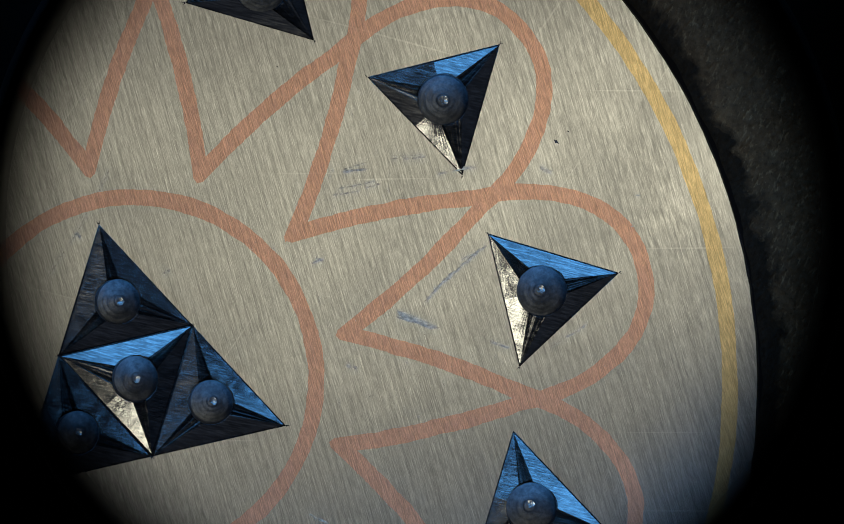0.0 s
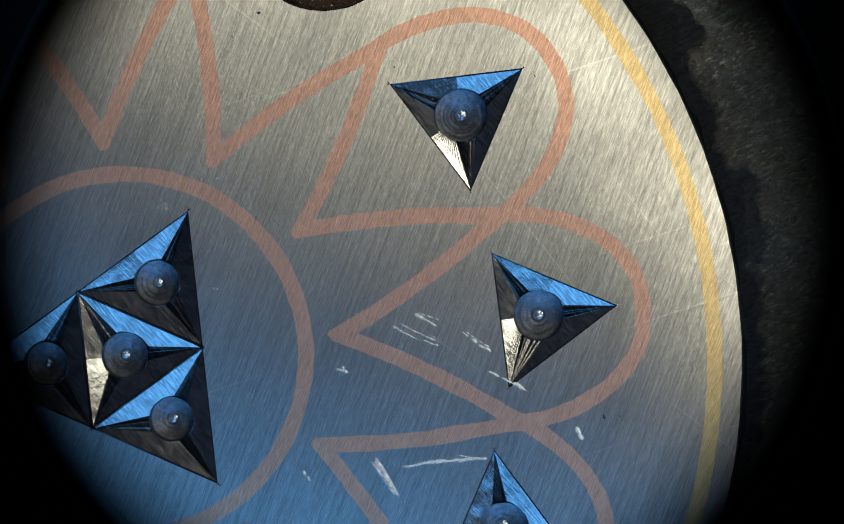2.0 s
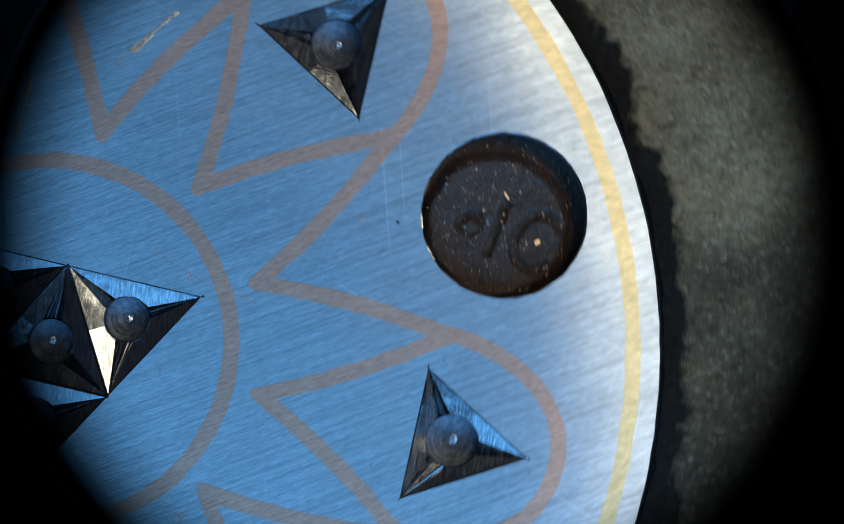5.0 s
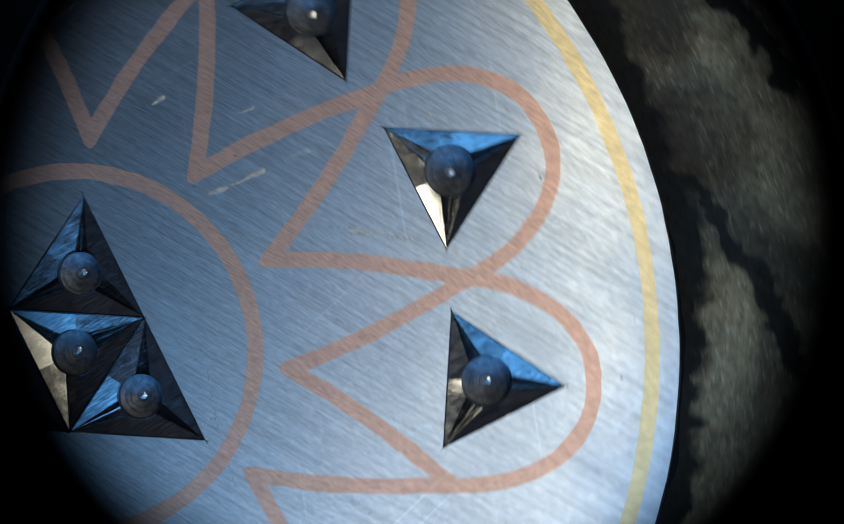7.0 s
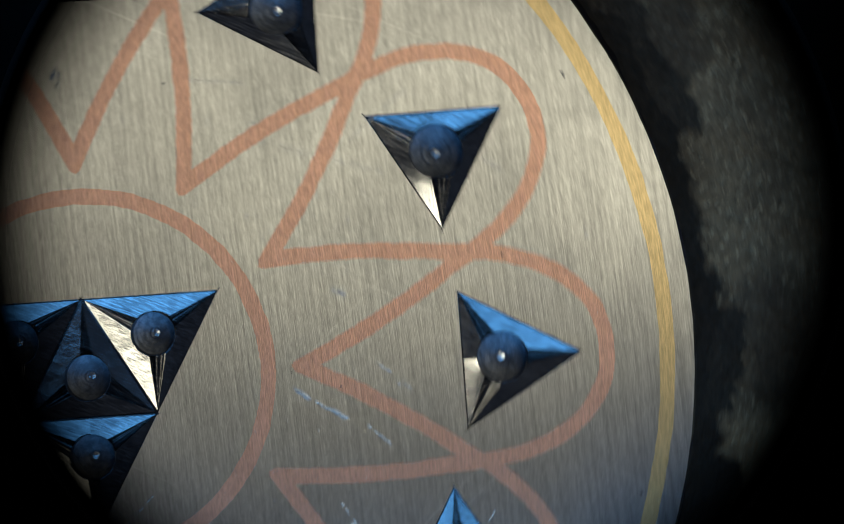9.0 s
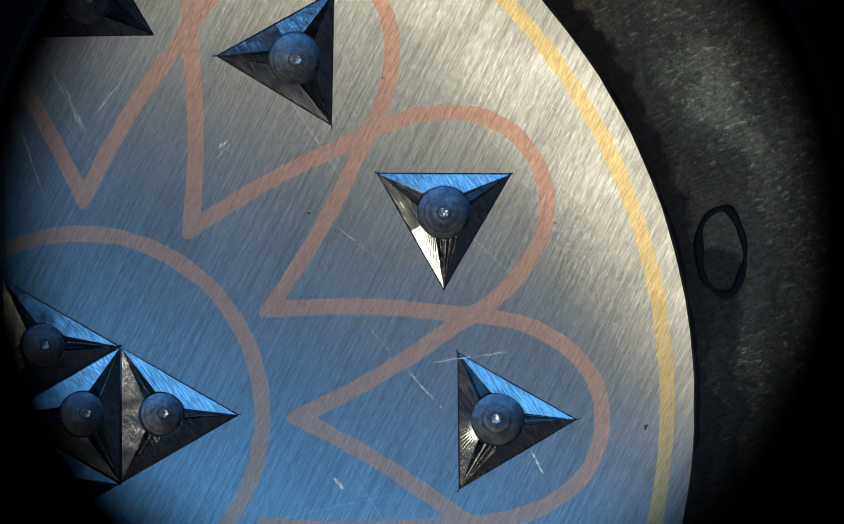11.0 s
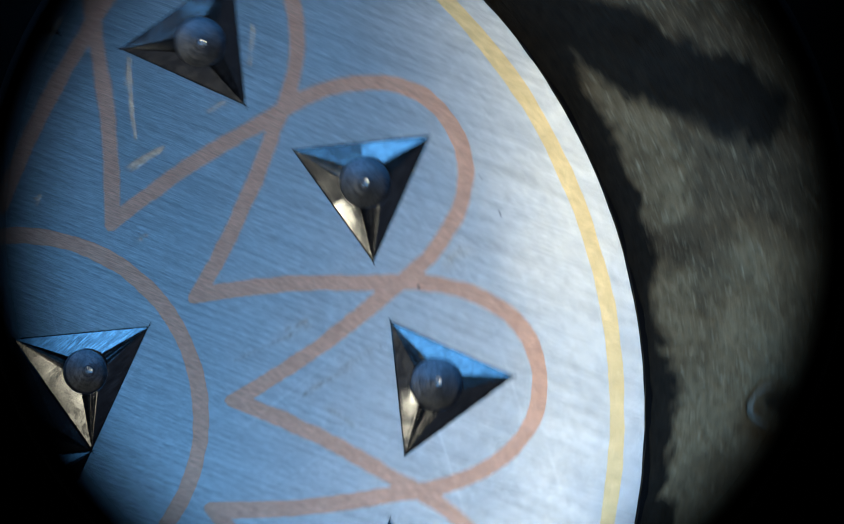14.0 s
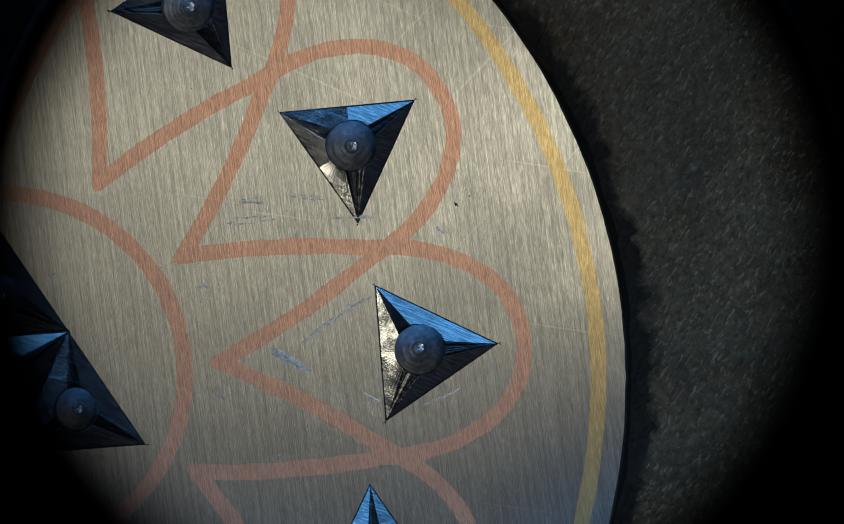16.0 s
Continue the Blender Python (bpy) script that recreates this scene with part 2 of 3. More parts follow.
def pad_material():
    m, nt, p = mat("mottled_holder_pad")
    mid = noise_at(nt, millimetres(nt), 0.55, 5, 0.65)
    fine = noise_at(nt, millimetres(nt), 5, 5, 0.75)
    grain = noise_at(nt, millimetres(nt, 4.5, 11, 1, 35), 1.0, 3, 0.65)
    speck = noise_at(nt, millimetres(nt), 11, 2, 0.6)
    pore = noise_at(nt, millimetres(nt, 1, 1.5, 1, 20), 2.8, 2, 0.5)

    def stone(dark, light, glint):
        t = blend(nt, ramp(nt, mid, 0.34, 0.66, 0, 1), dark, light)
        t = blend(nt, ramp(nt, fine, 0.36, 0.6, 0.6, 0), t, tuple(c * 0.35 for c in dark))
        # glints on the grain are put into the base colour as pale flecks
        t = blend(nt, ramp(nt, grain, 0.56, 0.70, 0, 0.85), t, glint)
        t = blend(nt, ramp(nt, pore, 0.36, 0.26, 0, 0.7), t, tuple(c * 0.3 for c in dark))
        t = blend(nt, ramp(nt, speck, 0.66, 0.74, 0, 0.7), t, glint)
        return blend(nt, ramp(nt, speck, 0.36, 0.30, 0, 0.8), t, (0.02, 0.017, 0.013))

    tone = stone((0.10, 0.066, 0.036), (0.19, 0.126, 0.068), (0.40, 0.29, 0.165))
    bare = stone((0.23, 0.152, 0.078), (0.44, 0.30, 0.158), (0.58, 0.43, 0.25))
    # places bent by two noises, so that no smear has a clean outline
    vec = millimetres(nt)
    for scale, amount in ((0.5, 1.5), (2.4, 0.75), (7.0, 0.2)):
        wob = node(nt, "ShaderNodeTexNoise", Scale=scale, Detail=3)
        nt.links.new(vec, wob.inputs["Vector"])
        off = nt.nodes.new("ShaderNodeVectorMath")
        off.operation = "MULTIPLY_ADD"
        nt.links.new(wob.outputs["Color"], off.inputs[0])
        off.inputs[1].default_value = (amount, amount, 0)
        nt.links.new(vec, off.inputs[2])
        mid_out = nt.nodes.new("ShaderNodeVectorMath")
        mid_out.operation = "SUBTRACT"
        nt.links.new(off.outputs[0], mid_out.inputs[0])
        mid_out.inputs[1].default_value = (amount / 2, amount / 2, 0)
        vec = mid_out.outputs[0]

    def vector(kind, a, b):
        n = nt.nodes.new("ShaderNodeVectorMath")
        n.operation = kind
        for value, i in ((a, 0), (b, 1)):
            if hasattr(value, "links"):
                nt.links.new(value, n.inputs[i])
            else:
                n.inputs[i].default_value = value
        return n

    flat = vector("MULTIPLY", vec, (1, 1, 0)).outputs[0]

    def highest(x, y):
        top = node(nt, "ShaderNodeMath")
        top.operation = "MAXIMUM"
        nt.links.new(x, top.inputs[0])
        nt.links.new(y, top.inputs[1])
        return top.outputs[0]

    def marks(rows, inner, outer):
        """How strongly any of these long marks covers a place."""
        cover = None
        for r0, a0, r1, a1, wide, strength in rows:
            a, b = (Vector((r * math.cos(radians(g)), r * math.sin(radians(g)), 0)) * U * 1000 for r, g in ((r0, a0), (r1, a1)))
            way = (b - a).normalized()
            along = vector("DOT_PRODUCT", vector("SUBTRACT", flat, a).outputs[0], way).outputs["Value"]
            along = ramp(nt, along, 0, (b - a).length, 0, (b - a).length)
            near = nt.nodes.new("ShaderNodeVectorMath")
            near.operation = "SCALE"
            near.inputs[0].default_value = way
            nt.links.new(along, near.inputs["Scale"])
            gap = vector("DISTANCE", vector("ADD", near.outputs[0], a).outputs[0], flat).outputs["Value"]
            mask = ramp(nt, gap, wide * U * 1000 * inner, wide * U * 1000 * outer, strength, 0)
            cover = highest(cover, mask) if cover else mask
        return cover

    tone = blend(nt, marks(SCRAPED_BARE, 0.75, 1.25), tone, bare)
    black_tone = blend(nt, ramp(nt, fine, 0.3, 0.7, 0, 1), (0.006, 0.005, 0.004), (0.022, 0.017, 0.012))
    tone = blend(nt, marks(GREY_STAINS, 0.7, 1.25), tone, blend(nt, ramp(nt, fine, 0.3, 0.7, 0, 1), (0.024, 0.016, 0.010), (0.07, 0.047, 0.028)))
    # a black band with a ragged outer edge along the disc's rim
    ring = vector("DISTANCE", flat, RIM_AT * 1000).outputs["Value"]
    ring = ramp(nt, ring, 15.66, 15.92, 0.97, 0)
    tone = blend(nt, highest(marks(BLACK_SMEARS, 0.85, 1.18), ring), tone, black_tone)
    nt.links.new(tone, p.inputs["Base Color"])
    p.inputs["Roughness"].default_value, p.inputs["Specular IOR Level"].default_value = 0.72, 0.1
    nt.links.new(bump_of(nt, [(mid, 0.6, 2.2e-4), (pore, 0.7, 1.0e-4), (grain, 0.9, 8e-5), (fine, 0.7, 3e-5)]), p.inputs["Normal"])
    return m


CUT, DRILLED, PAD = cut_metal(), drilled_metal(), pad_material()
PIP = plain("bright_pip", (0.62, 0.64, 0.68), 0.32, metal=1.0)
PITCH = plain("black_adhesive", (0.006, 0.005, 0.005), 0.9, spec=0.12, relief=4e-5)
RESIN = plain("brown_adhesive", (0.105, 0.06, 0.042), 0.55, relief=2.0e-4)
CRUMB = plain("bright_crumb", (0.62, 0.45, 0.32), 0.4, metal=1.0)
# pale colour standing in for the highlight along the pit's edge
PIT_LIT = plain("pale_lit_edge", (0.45, 0.40, 0.30), 0.6)
BLACK = plain("black_anodised", (0.006, 0.006, 0.007), 0.7)
BENCH = plain("bench_board", (0.10, 0.065, 0.04), 0.6)
DIRT = plain("dark_residue", (0.03, 0.03, 0.04), 0.6)


# ---------------------------------------------------------------- mesh tools
def link_mesh(name, bm, material, parent=None, label="", smooth=False):
    bmesh.ops.recalc_face_normals(bm, faces=bm.faces)
    me = bpy.data.meshes.new(name)
    bm.to_mesh(me)
    bm.free()
    me.materials.append(material)
    if smooth:
        for f in me.polygons:
            f.use_smooth = True
    ob = new(name, me)
    if parent:
        ob.parent = parent
    if label:
        ob["label"] = label
    return ob


part = link_mesh


def polar(r, deg):
    return Vector((r * math.cos(radians(deg)), r * math.sin(radians(deg)), 0))


def loop(bm, pts):
    vs = [bm.verts.new(p) for p in pts]
    es = [bm.edges.new((vs[i], vs[(i + 1) % len(vs)])) for i in range(len(vs))]
    return vs, es


def bridge(bm, a, b):
    n = len(a)
    for i in range(n):
        bm.faces.new((a[i], a[(i + 1) % n], b[(i + 1) % n], b[i]))


def lathe(bm, profile, n, centre=(0, 0), close=True):
    rings = [[bm.verts.new((centre[0] + r * math.cos(2 * math.pi * i / n), centre[1] + r * math.sin(2 * math.pi * i / n), z)) for i in range(n)] for r, z in profile]
    for a, b in zip(rings, rings[1:]):
        bridge(bm, a, b)
    if close:
        bridge(bm, rings[-1], rings[0])
    return rings


def box(bm, size, at=(0, 0, 0), turn=None):
    m = Matrix.Translation(at) @ (turn or Matrix()) @ Matrix.Diagonal((*size, 1))
    return bmesh.ops.create_cube(bm, size=1.0, matrix=m)


# ---------------------------------------------------------------- the disc
RIM, GOLD_R, CIRCLE_R = 1150 * U, 1095 * U, 338 * U
THICK = 1.5e-3
HOLE_AT, HOLE_R = Vector((878 * U, -6 * U, 0)), 155.5 * U
STEP = 30
# each seat as cut by hand: its corners' radius, its middle out from the disc's and aside, its twist
HAND_CUT = [(148.6, 769.7, 3.8, 0.9), (148.9, 777.9, 1.9, 1.4), (149.5, 774.2, -4.3, 1.1), (148.6, 775.5, -1.7, 1.2),
            (146.2, 773.4, -2.4, 0.4), (146.2, 774.3, -2.0, -0.5), (147.1, 777.3, -0.2, 1.5), (149.8, 777.2, -3.6, 1.2),
            (147.8, 775.5, -0.2, 1.1), (147.2, 775.3, 0.5, 1.8), (144.6, 770.4, 1.3, 1.5)]

disc = tagged(new("engraved_disc"), "brushed steel disc with copper petal lines and triangular cut seats", "engraved disc")


ROUND_FROM = 895 * U


def fall(p):
    """The disc's face is slightly convex and falls off a little more towards its rim."""
    r = (Vector((p.x, p.y, 0)) - RIM_AT).length
    return 0.8 * r * r + 14 * max(r - ROUND_FROM, 0) ** 2


def dome(p):
    return Vector((p.x, p.y, p.z - fall(p)))


def face_part(name, bm, material, parent, label="", smooth=False):
    for v in bm.verts:
        v.co = dome(v.co)
    return link_mesh(name, bm, material, parent, label, smooth)


def triangle(centre, deg, circum):
    return [centre + polar(circum, deg + 120 * k) for k in range(3)]


MID_CIRCUM = 147.6 * U
BIG = 2 * MID_CIRCUM
TWIST = 0.7
seats = []                                    # centre, direction of one corner, radius of the corners
for k, (circ, out, aside, twist) in enumerate(HAND_CUT, 1):
    seats.append((polar(out * U, STEP * k) + polar(aside * U, STEP * k + 90), STEP * k + twist, circ * U))
seats.append((Vector((0, 0, 0)), 180 + TWIST, MID_CIRCUM))
for k in range(3):
    seats.append((polar(MID_CIRCUM, 120 * k + TWIST), 120 * k + TWIST, MID_CIRCUM))


def build_plate():
    rng = random.Random(4)
    n, m = 240, 120
    chamfer = 4
    rim = RIM / U
    ring = [RIM_AT / U + polar(rim - chamfer + rng.uniform(-0.8, 0.8), 360 * i / n) for i in range(n)]
    hole = [HOLE_AT / U + polar(HOLE_R / U + rng.uniform(-0.8, 0.8), 360 * i / m) for i in range(m)]
    loops = [ring, hole]
    gaps = [triangle(c / U, a, r / U) for c, a, r in seats[:11]]
    corner = triangle(Vector((0, 0, 0)), TWIST, BIG / U)
    gaps.append([q for i in range(3) for q in (corner[i], (corner[i] + corner[(i + 1) % 3]) / 2)])
    loops += [[a.lerp(b, i / 16) for a, b in zip(g, g[1:] + g[:1]) for i in range(16)] for g in gaps]
    pts, edges = [], []
    for lp in loops:
        base = len(pts)
        pts += [q.to_2d() for q in lp]
        edges += [(base + i, base + (i + 1) % len(lp)) for i in range(len(lp))]

    def inside(q, lp):
        hit = False
        for a, b in zip(lp, lp[1:] + lp[:1]):
            if (a.y > q.y) != (b.y > q.y) and q.x < (b.x - a.x) * (q.y - a.y) / (b.y - a.y) + a.x:
                hit = not hit
        return hit

    for r in (60, 120, 180, 240, 300, 360, 420, 480, 540, 600, 650, 700, 750, 800, 840, 868, 884, 895, 908, 922, 940, 960, 985, 1010, 1035, 1060, 1085, 1110, 1130):
        for i in range(200):
            q = RIM_AT / U + polar(r, 1.8 * i)
            if (q - HOLE_AT / U).length > HOLE_R / U + 6:
                pts.append(q.to_2d())
    vs, _, faces, *_ = geometry.delaunay_2d_cdt(pts, edges, [], 0, 1e-4)
    bm = bmesh.new()
    bv = [bm.verts.new((v.x * U, v.y * U, 0)) for v in vs]
    for f in faces:
        c = sum((vs[i] for i in f), Vector((0, 0))) / len(f)
        if inside(c, hole) or any(inside(c, g) for g in gaps):
            continue
        if not inside(c, ring):
            continue
        bm.faces.new([bv[i] for i in f])
    bmesh.ops.delete(bm, geom=[v for v in bm.verts if not v.link_faces], context="VERTS")
    plate = face_part("plate", bm, STEEL, disc, smooth=True)
    up = []
    for v in plate.data.vertices:
        out = Vector((v.co.x, v.co.y, 0)) - RIM_AT
        tilt = 1.6 + 28 * max(out.length - ROUND_FROM, 0) / max(out.length, U)
        up.append((out * tilt + Vector((0, 0, 1))).normalized())
    plate.data.normals_split_custom_set_from_vertices(up)
    bm = bmesh.new()
    top = [bm.verts.new(q * U) for q in ring]
    side = [bm.verts.new(RIM_AT + polar(RIM + rng.uniform(-1, 1) * U, 360 * i / n) + Vector((0, 0, -chamfer * U))) for i in range(n)]
    low = [bm.verts.new(RIM_AT + polar(RIM, 360 * i / n) + Vector((0, 0, -THICK))) for i in range(n)]
    bridge(bm, top, side)
    bridge(bm, side, low)
    face_part("rim_edge", bm, CUT, disc, "bright filed edge of the disc")
    bm = bmesh.new()
    a = [bm.verts.new(q * U) for q in hole]
    mid = [bm.verts.new(HOLE_AT + polar(HOLE_R - (2.3 + 0.7 * math.sin(i * 7.1)) * U, 360 * i / m) + Vector((0, 0, -0.75 * U))) for i in range(m)]
    bridge(bm, a, mid)
    face_part("hole_chamfer", bm, CUT, disc, "bright broken edge of the hanging hole")
    bm = bmesh.new()
    a = [bm.verts.new(HOLE_AT + polar(HOLE_R - (2.3 + 0.7 * math.sin(i * 7.1)) * U, 360 * i / m) + Vector((0, 0, -0.75 * U))) for i in range(m)]
    b = [bm.verts.new(HOLE_AT + polar(HOLE_R + 1.5 * U, 360 * i / m) + Vector((0, 0, -THICK))) for i in range(m)]
    bridge(bm, a, b)
    face_part("hole_wall", bm, DRILLED, disc, "wall of the round hanging hole")
    return plate


# slopes of the two halves of the facet nearest the disc's middle
FACETS = {0: (1.10, 0.66), 1: (1.10, 0.74), 2: (1.14, 0.68), 3: (1.16, 1.06), 4: (1.02, 0.77), 5: (0.77, 0.69), 6: (1.18, 1.08),
          7: (1.10, 0.69), 8: (0.76, 0.68), 9: (1.08, 0.66), 10: (1.10, 0.70), 12: (0.76, 1.10), 13: (1.08, 1.04), 14: (1.10, 1.04)}


def build_seat(index, centre, deg, circum):
    """A three-sided cut pit: two-part facets, fans of narrow cuts at the corners, and a drilled seat."""
    rng = random.Random(100 + index)
    inr, rh = circum / 2, (48 if index < 11 else 42) * U * rng.uniform(0.97, 1.04)
    bm = bmesh.new()
    outer, inner = [], []                     # matching lists round the pit
    slope = math.tan(radians(rng.uniform(13.2, 15)))
    halves = [[rng.uniform(0.93, 1.18), rng.uniform(0.87, 1.0)] for _ in range(3)]
    if index > 10:                            # the four seats in the middle are cut steeper
        halves = [[rng.uniform(1.12, 1.28), rng.uniform(1.06, 1.18)] for _ in range(3)]
    halves[0] = [rng.uniform(1.12, 1.28), rng.uniform(0.84, 1.04)]
    if index in FACETS:
        halves[1] = list(FACETS[index])
    if index == 11:
        halves[2] = [0.78, 1.08]
    before = [rng.uniform(15, 20) for _ in range(3)]          # width of each corner's fan on either side of it
    after = [rng.uniform(15, 20), rng.uniform(27, 34), rng.uniform(14, 18)]
    sweep = [rng.uniform(0.0, 0.06) for _ in range(6)]        # each half falls a little further towards its corner
    if index < 11:                            # one half of the innermost facet is twisted the other way
        sweep[3] = rng.uniform(-0.46, -0.36)
    rows = []
    for s in range(3):
        mid = deg + 60 + 120 * s
        low, high = 60 - after[s - 1], 60 - before[s]
        for j in range(-12, 13):
            a = j / 12 * (high if j > 0 else low)
            o = centre + polar(circum if abs(j) == 12 else inr / math.cos(radians(5 * j)), mid + 5 * j)
            d = inr - rh * math.cos(radians(a))
            for f in halves[s] if j == 0 else [halves[s][0 if j < 0 else 1]]:      # a crease between the halves
                at = centre + polar(rh, mid + a)
                level = fall(at) - fall(at + polar(d, mid))   # the cut keeps its own angle on the convex face
                rows.append((o, at + Vector((0, 0, level - slope * f * d * (1 + sweep[2 * s + (j > 0)] * abs(j) / 12) - 4.5 * U))))
        corner = centre + polar(circum, mid + 60)
        base = -slope * (inr - rh * math.cos(radians(42)))
        side = 1
        for j in range(-5, 6):                # narrow grooves, ridge and furrow by turns
            side = -side
            drop = base * rng.uniform(1.2, 1.35) + side * rng.uniform(1.2, 2.4) * U
            rows.append((corner, centre + polar(rh, mid + 60 + j / 6 * (after[s] if j > 0 else before[s])) + Vector((0, 0, drop - 4.5 * U))))
    n = len(rows)
    iv = [bm.verts.new(r[1]) for r in rows]
    ov, lip = {}, {}
    for i, (o, _) in enumerate(rows):
        key = (round(o.x * 1e8), round(o.y * 1e8))
        if key not in ov:
            ov[key] = bm.verts.new(o)
            k = 1 - 2.6 * U / inr
            q = centre + (o - centre) * k
            lip[key] = bm.verts.new((q.x, q.y, -4.5 * U))
        ov[i], lip[i] = ov[key], lip[key]
    for i in range(n):
        a, b, c, d = lip[i], lip[(i + 1) % n], iv[(i + 1) % n], iv[i]
        if a is b:
            bm.faces.new((a, c, d))
        else:
            bm.faces.new((a, b, c, d))
            bm.faces.new((ov[i], ov[(i + 1) % n], b, a))
    for s in range(3):
        tip = centre + polar(circum, deg + 120 * s)
        for turn in (-30, 30):
            if rng.random() < 0.75:
                way = polar(1, deg + 120 * s + turn + rng.uniform(-4, 4))
                long, wide = rng.uniform(4, 9) * U, Vector((-way.y, way.x, 0)) * rng.uniform(0.9, 1.6) * U
                lift = Vector((0, 0, 1.2e-6))
                bm.faces.new([bm.verts.new(q + lift) for q in (tip + wide, tip - wide, tip + way * long)])
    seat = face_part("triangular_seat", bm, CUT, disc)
    # the drilled seat: wall, a cone with turning rings, and a small bright pip
    bm = bmesh.new()
    top = -0.15e-3
    prof = [(rh, top), (rh * 0.985, -0.50e-3)]
    steep = rng.uniform(0.42, 0.55)
    for i in range(15):
        q = 0.955 - 0.05 * i
        prof.append((rh * q, -0.50e-3 - steep * rh * (1 - q) + (0.014e-3 if i % 2 else -0.008e-3) * rng.uniform(0.1, 1.5)))
    floor = prof[-1][1]
    prof.append((rh * 0.19, floor - 0.035 * rh))
    m = 44
    wob = rng.uniform(0, 360)

    def ring_of(r, z, ragged):
        drift = polar(rh * 0.03 * max(0, 1 - r / rh), wob)
        return [bm.verts.new(centre + drift + polar(r + rng.uniform(-1, 1) * ragged, 360 * j / m) + Vector((0, 0, z + rng.uniform(-1, 1) * 2e-6))) for j in range(m)]

    bridge(bm, ring_of(rh, top, 0.6 * U), ring_of(*prof[1], 0.2 * U))
    rings = [ring_of(r, z, 0.25 * U) for r, z in prof[1:]]
    for a, b in zip(rings, rings[1:]):
        bridge(bm, a, b)
    bm.faces.new(rings[-1])
    face_part("drilled_hole", bm, DRILLED, seat, "drilled round hole with turning marks", smooth=True)
    bm = bmesh.new()
    base = centre + polar(rh * 0.03, wob) + polar(rh * rng.uniform(0.02, 0.1), rng.uniform(0, 360)) + Vector((0, 0, floor - 0.03 * rh))
    ends = [bm.verts.new(base + polar(rh * 0.17 * rng.uniform(0.75, 1.25), 360 * j / 14)) for j in range(14)]
    mids = [bm.verts.new(base + polar(rh * 0.10 * rng.uniform(0.7, 1.3), 360 * j / 14) + Vector((0, 0, rh * 0.02 * rng.uniform(0.4, 1.6)))) for j in range(14)]
    bridge(bm, ends, mids)
    peak = bm.verts.new(base + Vector((0, 0, rh * 0.035)))
    for j in range(14):
        bm.faces.new((mids[j], mids[(j + 1) % 14], peak))
    face_part("pip", bm, PIP, seat, "bright pip left by the drill")
    return seat


def ribbon(name, pts, width, z, material, closed=False, label="", cut=None, seed=1):
    """A flat inlaid line along pts, slightly uneven in width, with low sides."""
    rng = random.Random(seed)
    n = len(pts)
    left, right = [], []
    wl = wr = 0.0
    for i, p in enumerate(pts):
        a = pts[(i - 1) % n] if closed or i else p
        b = pts[(i + 1) % n] if closed or i < n - 1 else p
        d = (b - a).normalized()
        nrm = Vector((-d.y, d.x, 0))
        wl = 0.7 * wl + rng.uniform(-1, 1) * 1.0 * U
        wr = 0.7 * wr + rng.uniform(-1, 1) * 1.0 * U
        l, r = p + nrm * (width / 2 + wl), p - nrm * (width / 2 + wr)
        if cut and i in (0, n - 1) and cut[0 if i == 0 else 1]:           # mitre along the ray from the centre
            ray = cut[0 if i == 0 else 1]
            out = -d if i == 0 else d
            side = Vector((-ray.y, ray.x, 0))
            l, r = (q - out * (q.dot(side) / out.dot(side)) for q in (l, r))
        left.append(l)
        right.append(r)
    for end in (0, 1):                        # blunt the point of a mitre
        if cut and cut[end]:
            for lst in (left, right):
                if end:
                    lst.reverse()
            near, far = (left, right) if left[0].length < right[0].length else (right, left)
            tip = near[0]
            near.insert(1, tip + (near[1] - tip).normalized() * 21 * U)
            near[0] = tip + tip.normalized() * 13 * U
            far.insert(1, far[0].lerp(far[1], 0.06))
            if end:
                left.reverse()
                right.reverse()
    n = len(left)
    bm = bmesh.new()
    up = Vector((0, 0, z))
    lt, rt = [bm.verts.new(p + up) for p in left], [bm.verts.new(p + up) for p in right]
    lo, ro = [bm.verts.new(p - up) for p in left], [bm.verts.new(p - up) for p in right]
    for i in range(n if closed else n - 1):
        j = (i + 1) % n
        bm.faces.new((rt[i], rt[j], lt[j], lt[i]))
        bm.faces.new((lt[i], lt[j], lo[j], lo[i]))
        bm.faces.new((ro[i], ro[j], rt[j], rt[i]))
    return face_part(name, bm, material, disc, label)


NOSE, WAIST = 970, 196


def petal_side(s):
    """Half of a petal's outline in U, s from 0 at its root to 1 at its nose."""
    if s < 0.55:
        x = 351 + (690 - 351) * s / 0.55
        return Vector((x, WAIST + 5 + 9 * math.sin(math.pi * (x - 351) / 339) - 5 * (x - 351) / 339, 0))
    q = (s - 0.55) / 0.45 * math.pi / 2
    return Vector((690 + (NOSE - 690) * math.sin(q) ** 0.92, WAIST * math.cos(q) ** 0.92, 0))


